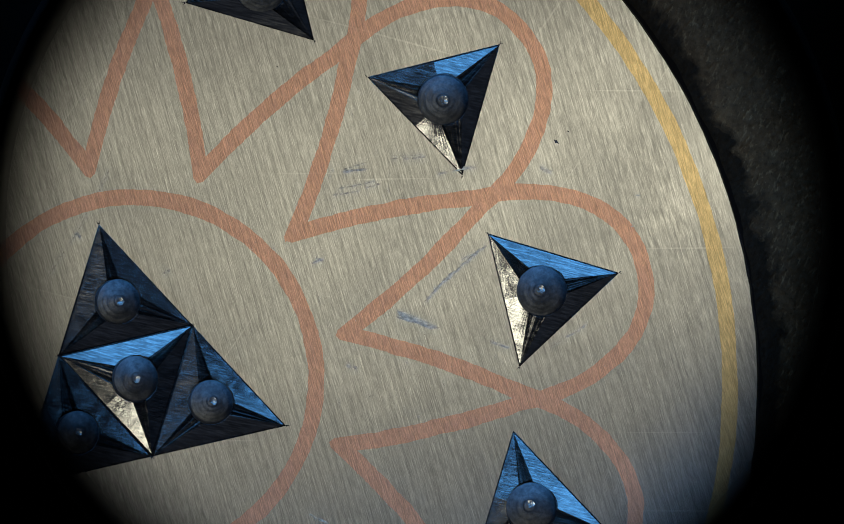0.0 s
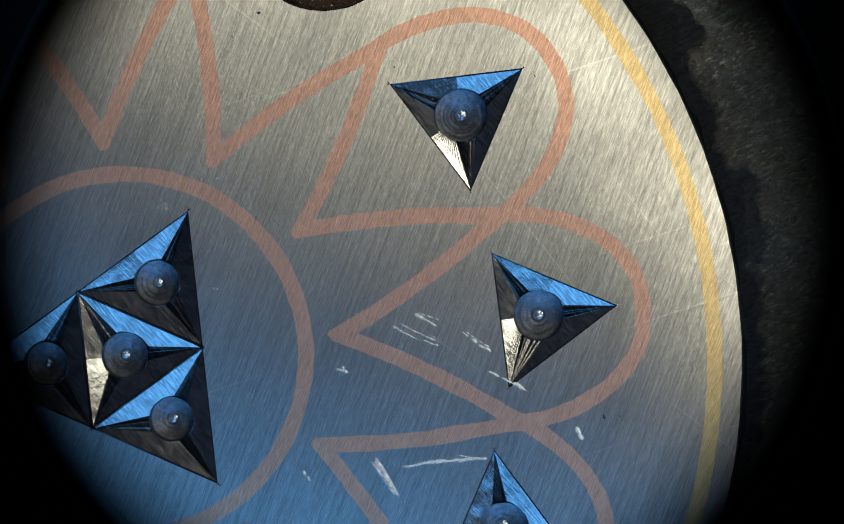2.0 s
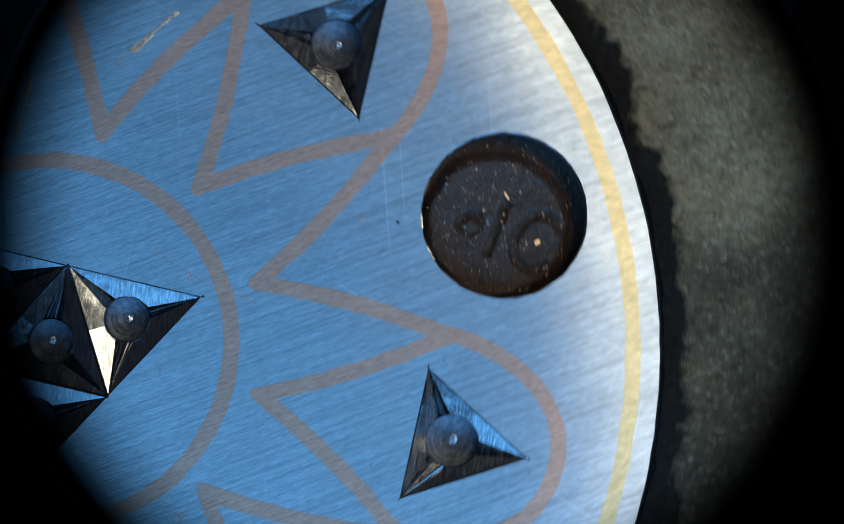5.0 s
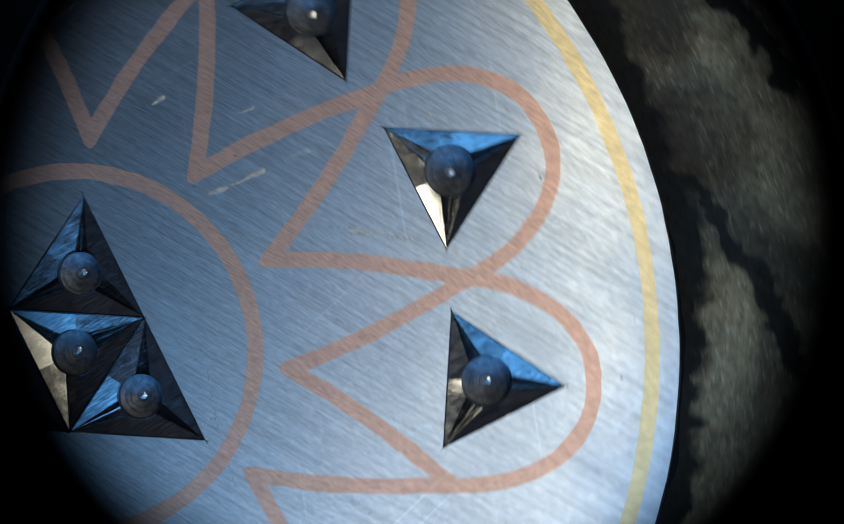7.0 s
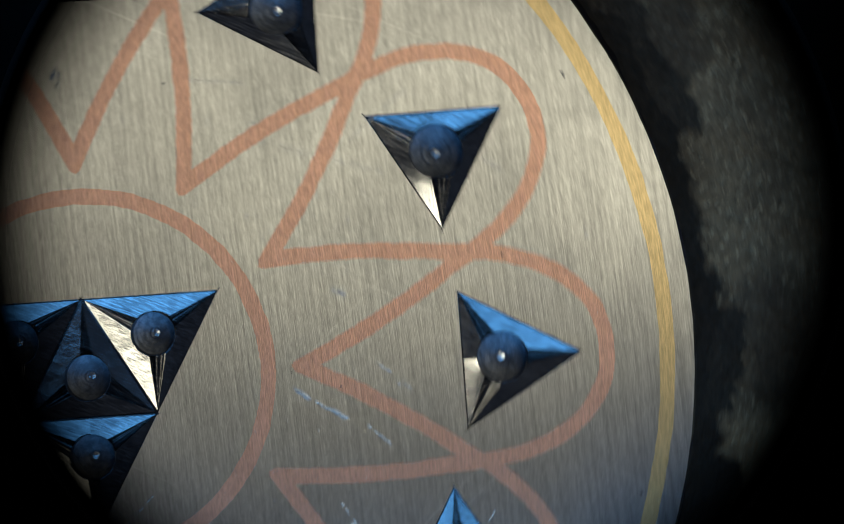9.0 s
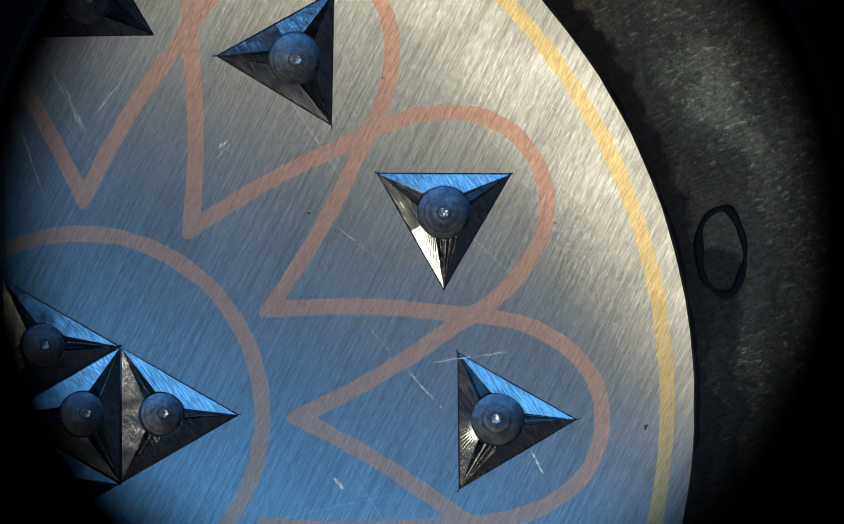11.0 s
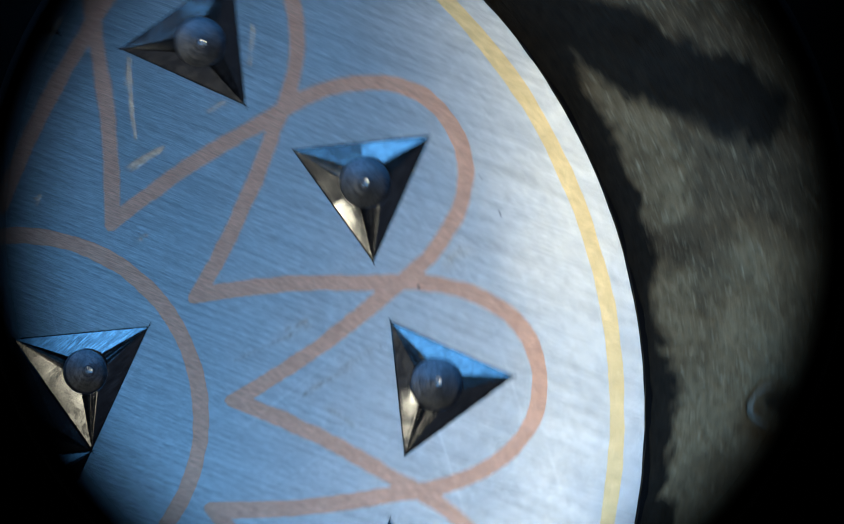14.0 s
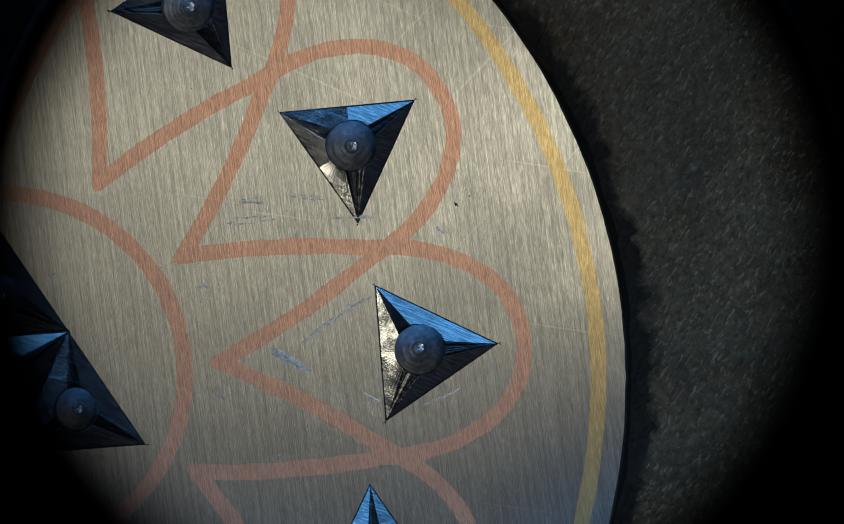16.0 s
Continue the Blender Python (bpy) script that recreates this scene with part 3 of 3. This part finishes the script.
def build_lines():
    w = 29.5 * U
    half = [petal_side(i / 110) for i in range(111) if not 0 < i < 9]
    for k in range(12):
        turn = Matrix.Rotation(radians(STEP * k), 3, "Z")
        z = (2.0 + 1.6 * (k % 3)) * 1e-6
        rays = (turn @ polar(1, 30), turn @ polar(1, -30))
        if k:
            pts = [turn @ (p * U) for p in half] + [turn @ (Vector((p.x, -p.y, 0)) * U) for p in reversed(half[:-1])]
            ribbon("copper_petal_line", pts, w, z, COPPER, cut=rays, seed=20 + k)
        else:                                 # beside the hole only the roots are drawn
            stub = [p for p in half if math.degrees(math.atan2(p.y, p.x)) > 15.2]
            for sgn in (1, -1):
                pts = [turn @ (Vector((p.x, sgn * p.y, 0)) * U) for p in stub]
                ray = rays[0 if sgn > 0 else 1]
                ribbon("copper_petal_line", pts, w, z, COPPER, cut=(ray, None), seed=40 + sgn)
    ribbon("copper_circle", [polar(CIRCLE_R, 1.2 * i) for i in range(300)], w, 3e-6, COPPER, True, "copper circle line round the middle")
    ribbon("gold_ring", [RIM_AT + polar(GOLD_R, 0.6 * i) for i in range(600)], 28.5 * U, 3e-6, GOLD, True, "gold line along the rim")


def scraped_metal():
    """Steel scraped across the brushing: dull where the brushing gleams, and the other way about."""
    m, nt, p = mat("rough_scratch")
    grit = noise_at(nt, millimetres(nt), 14, 3, 0.7)
    nt.links.new(blend(nt, ramp(nt, grit, 0.35, 0.65, 0, 1), (0.33, 0.318, 0.295), (0.66, 0.635, 0.59)), p.inputs["Base Color"])
    p.inputs["Metallic"].default_value, p.inputs["Roughness"].default_value, p.inputs["Anisotropic"].default_value = 1.0, 0.45, 0.2
    axis = node(nt, "ShaderNodeCombineXYZ", X=math.cos(radians(BRUSH - 20)), Y=math.sin(radians(BRUSH - 20)), Z=0.0)
    vt = nt.nodes.new("ShaderNodeVectorTransform")
    vt.vector_type, vt.convert_from, vt.convert_to = "VECTOR", "OBJECT", "WORLD"
    nt.links.new(axis.outputs[0], vt.inputs[0])
    nt.links.new(vt.outputs[0], p.inputs["Tangent"])
    nt.links.new(bump_of(nt, [(grit, 0.3, 8e-6)]), p.inputs["Normal"])
    return m


SCRATCH = scraped_metal()
SCRATCHES_A = [(300, -464, 303, -504, 2), (304, -552, 295, -611, 2), (266, -442, 265, -518, 2), (18, -501, -21, -562, 3), (149, -377, 140, -381, 5), (288, 46, 281, 41, 5), (179, -96, 182, -108, 4), (89, -642, 103, -690, 2), (-57, -393, -68, -406, 6), (255, -435, 260, -534, 3), (297, -464, 293, -502, 6), (300, -557, 290, -616, 4), (254, -634, 249, -706, 6), (15, -501, -20, -561, 8), (29, -560, 104, -691, 4), (141, -372, 144, -392, 7), (227, -823, 215, -846, 6)]
SCRATCHES_B = [(258, 461, 380, 521, 4), (222, 115, 289, 46, 2), (297, 39, 390, -37, 2), (615, 59, 625, 58, 6), (-142, 464, -134, 487, 6), (0, 540, 54, 602, 3), (40, 383, 107, 483, 6), (116, 520, 153, 563, 3), (254, 450, 401, 528, 6), (290, 744, 307, 729, 3), (-517, -347, -463, -262, 4), (-551, -35, -582, -26, 7), (-415, 510, -506, 625, 2), (-365, 760, -344, 794, 3), (-546, 196, -532, 325, 1.5), (-432, 314, -352, 571, 1.5), (-376, -361, -406, -397, 4)]
SCRATCHES_C = [(-541, -27, -578, -17, 3), (-587, -592, -598, -610, 4), (13, -499, -17, -559, 7), (-589, -591, -606, -641, 4), (-363, -323, -407, -387, 3), (-456, -266, -479, -298, 3), (-496, -261, -569, -250, 4), (-498, -339, -541, -408, 3), (23, -500, -9, -557, 7), (51, -588, 104, -688, 4), (-72, -664, -89, -693, 5), (-314, -264, -419, -390, 3), (-457, -268, -549, -406, 2.5), (-597, -586, -623, -646, 3), (-105, -773, -73, -859, 3)]


def build_scratches():
    """Burred scratches and crumbs: broken rows of small raised chips."""
    rng = random.Random(31)
    for x0, y0, x1, y1, w in SCRATCHES_A + SCRATCHES_B + SCRATCHES_C:
        a, b = Vector((x0, y0, 0)), Vector((x1, y1, 0))
        d = b - a
        n = max(int(d.length / (3.2 * max(w, 2.5))), 2)
        side = Vector((-d.y, d.x, 0)).normalized()
        bm = bmesh.new()
        drift = 0.0
        for i in range(n):
            drift = 0.8 * drift + rng.uniform(-0.5, 0.5) * w
            if n > 5 and rng.random() < 0.15:
                continue
            c = a + d * ((i + rng.uniform(0.2, 0.8)) / n) + side * drift
            long, wide = d.length / n * rng.uniform(0.5, 1.0), w * rng.uniform(0.45, 0.95)
            m = rng.randint(5, 7)
            rim = []
            for j in range(m):
                t = 2 * math.pi * (j + rng.uniform(-0.25, 0.25)) / m
                q = c + d.normalized() * math.cos(t) * long * rng.uniform(0.6, 1.1) + side * math.sin(t) * wide * rng.uniform(0.6, 1.2)
                rim.append(bm.verts.new((q.x * U, q.y * U, 0.5e-6)))
            tip = bm.verts.new((c.x * U, c.y * U, w * 0.03 * U + 2e-6))
            for j in range(m):
                bm.faces.new((rim[j], rim[(j + 1) % m], tip))
        if bm.verts:
            face_part("scratch", bm, SCRATCH, disc, "pale burred scratch")
        else:
            bm.free()


def build_ticks():
    """Tiny pale nicks strewn over the face, thicker in the scuffed places."""
    rng = random.Random(12)
    verts, faces = [], []
    scuffs = [polar(520 * U, 262), polar(560 * U, 300), polar(600 * U, 118), polar(470 * U, 128), polar(620 * U, 208), polar(450 * U, 60)]
    count = 0
    while count < 420:
        if rng.random() < 0.5:
            at = polar(1080 * U * math.sqrt(rng.random()), rng.uniform(0, 360))
        else:
            at = rng.choice(scuffs) + Vector((rng.gauss(0, 75), rng.gauss(0, 75), 0)) * U
        if (at - HOLE_AT).length < HOLE_R * 1.05 or at.length < BIG * 1.02 or any((at - c).length < r for c, _, r in seats):
            continue
        count += 1
        way = rng.gauss(35, 40)
        long, wide = rng.choice((1.2, 1.6, 2.2, 3.0, 5.5)) * U, rng.uniform(0.6, 1.3) * U
        along, side = polar(long, way), polar(wide, way + 90)
        base = len(verts)
        verts += [at - along, at - side * 0.8, at + along * rng.uniform(0.6, 1), at + side, at + Vector((0, 0, rng.uniform(3e-6, 7e-6)))]
        faces += [(base + i, base + (i + 1) % 4, base + 4) for i in range(4)]
    bm = bmesh.new()
    bv = [bm.verts.new(v + Vector((0, 0, 1e-6))) for v in verts]
    for f in faces:
        bm.faces.new([bv[i] for i in f])
    ticks = face_part("scuffing", bm, SCRATCH, disc, "tiny pale nicks and burrs strewn over the steel")
    ticks["kind"] = "stuff"


def build_specks():
    """Dark specks of residue, here and there on the face."""
    rng = random.Random(58)
    count = 0
    while count < 26:
        at = polar(1060 * U * math.sqrt(rng.random()), rng.uniform(0, 360))
        if (at - HOLE_AT).length < HOLE_R * 1.2 or at.length < BIG * 1.02 and rng.random() < 0.9 or any((at - c).length < r * 1.05 for c, _, r in seats):
            continue
        count += 1
        bm = bmesh.new()
        size, m = rng.choice((1.2, 1.5, 1.9, 2.3, 3.0)) * U, 9
        way = rng.uniform(0, 180)
        rim = []
        for j in range(m):
            q = polar(size * rng.uniform(0.3, 1.25), 360 * j / m)
            q.x *= rng.uniform(1.2, 2.6)
            rim.append(bm.verts.new(at + Matrix.Rotation(radians(way), 3, "Z") @ q + Vector((0, 0, 7e-6))))
        tip = bm.verts.new(at + Vector((0, 0, 1.3e-5)))
        for j in range(m):
            bm.faces.new((rim[j], rim[(j + 1) % m], tip))
        low = [bm.verts.new(v.co - Vector((0, 0, 8e-6))) for v in rim]
        bridge(bm, low, rim)
        face_part("residue_speck", bm, DIRT, disc, "dark speck of residue")


build_plate()
build_specks()
build_scratches()
build_ticks()
for i, (c, a, r) in enumerate(seats):
    build_seat(i, c, a, r)
build_lines()


# ---------------------------------------------------------------- the holder
PAD_TOP = -THICK
PIT_AT, LOOP_AT = polar(1424 * U, 206.0), polar(1244 * U, 134.8)


def pad_height(x, y):
    z = 1.6e-4 * noise.noise((x * 420, y * 420, 3)) + 0.5e-4 * noise.noise((x * 900, y * 900, 7)) - 1.4e-4
    d = Vector((x, y, 0)) - PIT_AT
    z -= 0.45e-3 * max(0, 1 - (d.length / (62 * U)) ** 4)
    return PAD_TOP + z


def fill_height(u, v):
    """The adhesive in the hole, in hole radii from its middle: a plug, with a deep gap added along one side to hold the
    shade there.
    """
    z = PAD_TOP + 0.2e-3 + 0.10e-3 * noise.noise((u * 2.2, v * 2.2, 8)) + 0.03e-3 * noise.noise((u * 11, v * 11, 1))
    far = math.hypot(u + 0.13, v + 0.10) + 0.05 * noise.noise((u * 3, v * 3, 5))
    q = min(max((0.95 - far) / 0.16, 0), 1)
    return z + 0.65e-3 * q * q * (3 - 2 * q)


def build_holder():
    top = -THICK
    root = tagged(new("holder_pad"), "mottled grey-brown holder pad with black stains under the disc", "holder pad")
    bm = bmesh.new()
    n, size = 250, 0.064
    grid = {}
    for i in range(n + 1):
        for j in range(n + 1):
            x, y = (i / n - 0.5) * size, (j / n - 0.5) * size
            if math.hypot(x, y) < 0.031:
                grid[i, j] = bm.verts.new((x, y, pad_height(x, y)))
    for i in range(n):
        for j in range(n):
            q = [grid.get(k) for k in ((i, j), (i + 1, j), (i + 1, j + 1), (i, j + 1))]
            if all(q):
                bm.faces.new(q)
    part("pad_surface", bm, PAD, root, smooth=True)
    bm = bmesh.new()
    lathe(bm, [(0.0309, top - 3e-4), (0.032, top - 6e-4), (0.032, -0.012), (0.0, -0.012), (0.0, top - 4e-4)], 90)
    part("pad_body", bm, PAD, root)
    # a squeezed-out bead of black adhesive round the disc
    rng = random.Random(9)
    bm = bmesh.new()
    m = 900
    prof = []
    for i in range(m):
        a = radians(360 * i / m)
        c, s = math.cos(a), math.sin(a)
        wide = 20 + 14 * noise.noise((c * 3.1, s * 3.1, 1.3)) + 12 * noise.noise((c * 9, s * 9, 5)) + 5 * noise.noise((c * 27, s * 27, 2)) + 2 * noise.noise((c * 71, s * 71, 4))
        prof.append((a, max(wide, 8) * U))
    rings = []
    for q, h in ((-0.2, 0.05), (0.0, 0.20), (0.5, 0.16), (0.9, 0.08), (1.0, -0.5)):
        ring = []
        for a, wide in prof:
            r = RIM - 6 * U + (wide * q if q > 0 else 80 * U * q)
            ring.append(bm.verts.new((RIM_AT.x + r * math.cos(a), RIM_AT.y + r * math.sin(a), top + h * 1e-3 * 0.6)))
        rings.append(ring)
    for a, b in zip(rings, rings[1:]):
        bridge(bm, a, b)
    part("adhesive_bead", bm, PITCH, root, "black adhesive squeezed out round the disc", smooth=True)
    # the second row is the pit's highlight, made as a pale crescent
    for name, at, rx, ry, turn, start, stop, tube, material, label in (
            ("ring_mark", LOOP_AT, 80, 46, 30, 0, 360, 7, PITCH, "black glossy ring-shaped mark pressed in the pad"),
            ("pit_highlight", PIT_AT, 46, 40, 15, -80, 80, 5, PIT_LIT, "pale crescent put in as the highlight on a pit's edge")):
        bm = bmesh.new()
        spin = Matrix.Rotation(radians(turn), 3, "Z")
        rings = []
        for i in range(49):
            a = radians(start + (stop - start) * i / 48)
            out = Vector((math.cos(a), math.sin(a), 0))
            thick = tube * (1 if stop == 360 else math.sin(math.pi * i / 48) + 0.1) * (1 + 0.3 * math.sin(3 * a) + 0.2 * math.sin(7 * a + 1))
            mid = Vector((rx * math.cos(a), ry * math.sin(a), 0)) * (1 + 0.05 * math.sin(2 * a + 0.6) + 0.025 * math.sin(5 * a))
            line = at + spin @ mid * U
            low = pad_height(line.x, line.y) + 1.5 * U if stop == 360 else top - 2.2e-4
            rings.append([bm.verts.new(line + spin @ out * thick * math.cos(q) * U + Vector((0, 0, low + 0.6 * thick * U * math.sin(q)))) for q in (0, 0.8, 1.57, 2.35, 3.14, 4.7)])
        for p, q in zip(rings, rings[1:]):
            bridge(bm, p, q)
        part(name, bm, material, root, label, smooth=True)
    # brown adhesive in the hanging hole, with a scored loop and stroke
    bm = bmesh.new()
    n = 110
    pts = {}
    for i in range(n + 1):
        for j in range(n + 1):
            x, y = (i / n - 0.5) * 2.1 * HOLE_R, (j / n - 0.5) * 2.1 * HOLE_R
            if math.hypot(x, y) > HOLE_R * 1.04:
                continue
            u, v = x / HOLE_R, y / HOLE_R
            z = fill_height(u, v)
            a = math.atan2(v + 0.42, u - 0.30)
            ring = abs(math.hypot(u - 0.30, v + 0.42) - 0.30 - 0.04 * math.sin(2 * a)) + (1 if -1.4 < a < 0.1 else 0)
            ring = min(ring, abs(math.hypot(u + 0.42, v - 0.02) - 0.12) + (0.04 if v < 0 else 0))
            along = (u + 0.12) * 0.62 + (v + 0.12) * 0.78
            stroke = abs(-(u + 0.12) * 0.78 + (v + 0.12) * 0.62) if abs(along) < 0.36 else 1
            z -= 0.24e-3 * (max(0, 1 - ring / 0.08) + max(0, 1 - stroke / 0.07))
            pts[i, j] = bm.verts.new((HOLE_AT.x + x, HOLE_AT.y + y, z))
    for i in range(n):
        for j in range(n):
            q = [pts.get(k) for k in ((i, j), (i + 1, j), (i + 1, j + 1), (i, j + 1))]
            if all(q):
                bm.faces.new(q)
    part("adhesive_fill", bm, RESIN, root, "brown scored adhesive in the hanging hole", smooth=True)
    rng = random.Random(77)
    bm = bmesh.new()
    for _ in range(800):
        r, a = HOLE_R * math.sqrt(rng.uniform(0, 0.9)), rng.uniform(0, 360)
        size = rng.choice((0.45, 0.55, 0.65, 0.75, 0.9, 1.2, 1.7)) * U
        turn = Matrix.Rotation(rng.uniform(0, 6), 4, "Z") @ Matrix.Rotation(rng.uniform(-0.5, 0.5), 4, "X")
        box(bm, (size * 2, size * rng.uniform(0.8, 1.6), size), HOLE_AT + polar(r, a) + Vector((0, 0, fill_height(r / HOLE_R * math.cos(radians(a)), r / HOLE_R * math.sin(radians(a))))), turn)
    crumbs = part("crumb", bm, CRUMB, root, "tiny bright crumbs of metal in the adhesive")
    crumbs["kind"] = "stuff"
    for name, x, y, size, label in (("shaving", 0.30, -0.42, (11, 8, 4), "bright shaving of metal"), ("flake", 0.10, 0.22, (4, 15, 3), "pale flake")):
        bm = bmesh.new()
        box(bm, [q * U for q in size], HOLE_AT + Vector((x, y, 0)) * HOLE_R + Vector((0, 0, fill_height(x, y) + 2e-5)), Matrix.Rotation(0.3, 4, "Z") @ Matrix.Rotation(0.2, 4, "Y"))
        bmesh.ops.bevel(bm, geom=bm.edges[:], offset=1.0 * U, segments=1)
        part(name, bm, CRUMB, root, label)
    return root


holder = build_holder()


# ---------------------------------------------------------------- round about
def build_bench():
    bm = bmesh.new()
    box(bm, (0.9, 0.6, 0.03), (0, 0, -0.0275))
    tagged(link_mesh("workbench", bm, BENCH), "brown board of a workbench under the holder", "workbench", kind="structure")


# paints the vignette: black whose opacity rises smoothly with the radius
def vignette_material():
    m, nt, p = mat("vignette_fade")
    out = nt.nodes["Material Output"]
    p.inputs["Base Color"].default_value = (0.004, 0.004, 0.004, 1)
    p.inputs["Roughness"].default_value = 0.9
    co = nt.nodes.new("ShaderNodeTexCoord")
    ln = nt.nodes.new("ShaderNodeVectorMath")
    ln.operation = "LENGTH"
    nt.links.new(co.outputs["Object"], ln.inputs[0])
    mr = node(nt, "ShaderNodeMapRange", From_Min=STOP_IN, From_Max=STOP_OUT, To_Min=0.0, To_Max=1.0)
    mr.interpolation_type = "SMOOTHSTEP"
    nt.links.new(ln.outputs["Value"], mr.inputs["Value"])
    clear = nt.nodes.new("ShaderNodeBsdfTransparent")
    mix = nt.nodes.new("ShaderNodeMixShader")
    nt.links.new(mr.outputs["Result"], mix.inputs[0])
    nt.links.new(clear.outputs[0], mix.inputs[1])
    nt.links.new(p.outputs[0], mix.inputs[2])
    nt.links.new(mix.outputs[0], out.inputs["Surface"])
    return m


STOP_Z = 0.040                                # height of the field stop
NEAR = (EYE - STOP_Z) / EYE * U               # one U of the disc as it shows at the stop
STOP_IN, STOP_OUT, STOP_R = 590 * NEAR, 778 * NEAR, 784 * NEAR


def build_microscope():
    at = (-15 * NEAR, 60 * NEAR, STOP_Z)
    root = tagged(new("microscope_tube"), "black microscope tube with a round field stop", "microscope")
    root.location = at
    bm = bmesh.new()
    lathe(bm, [(STOP_R, 0), (0.0072, 0), (0.008, 0.001), (0.008, 0.036), (0.0068, 0.036), (0.0068, 0.003), (STOP_R, 0.0006)], 96)
    part("tube", bm, BLACK, root)
    # added ring in front of the eye that darkens the view towards its border
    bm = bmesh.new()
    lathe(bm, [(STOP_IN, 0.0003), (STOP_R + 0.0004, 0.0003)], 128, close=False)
    part("vignette_ring", bm, vignette_material(), root, "added ring that paints the view's vignette by rising opacity")
    bm = bmesh.new()
    lathe(bm, [(0.0002, 0.034), (0.0067, 0.034), (0.0067, 0.0355), (0.0002, 0.0355)], 64)
    part("cap", bm, BLACK, root)
    bm = bmesh.new()
    box(bm, (0.16, 0.012, 0.010), (-0.087, 0.0, 0.028))
    part("arm", bm, BLACK, root)
    bm = bmesh.new()
    lathe(bm, [(0.0, -0.0525), (0.03, -0.0525), (0.03, -0.047), (0.008, -0.045), (0.008, 0.040), (0.0, 0.040)], 48, (-0.172, 0.0))
    part("column", bm, BLACK, root)


build_bench()
build_microscope()


def motions():
    rows = [(t, pose(x * U, y * U, 0, 0, 0, turn)) for t, x, y, turn in TURNS]
    walk(disc, rows)
    walk(holder, rows)


motions()
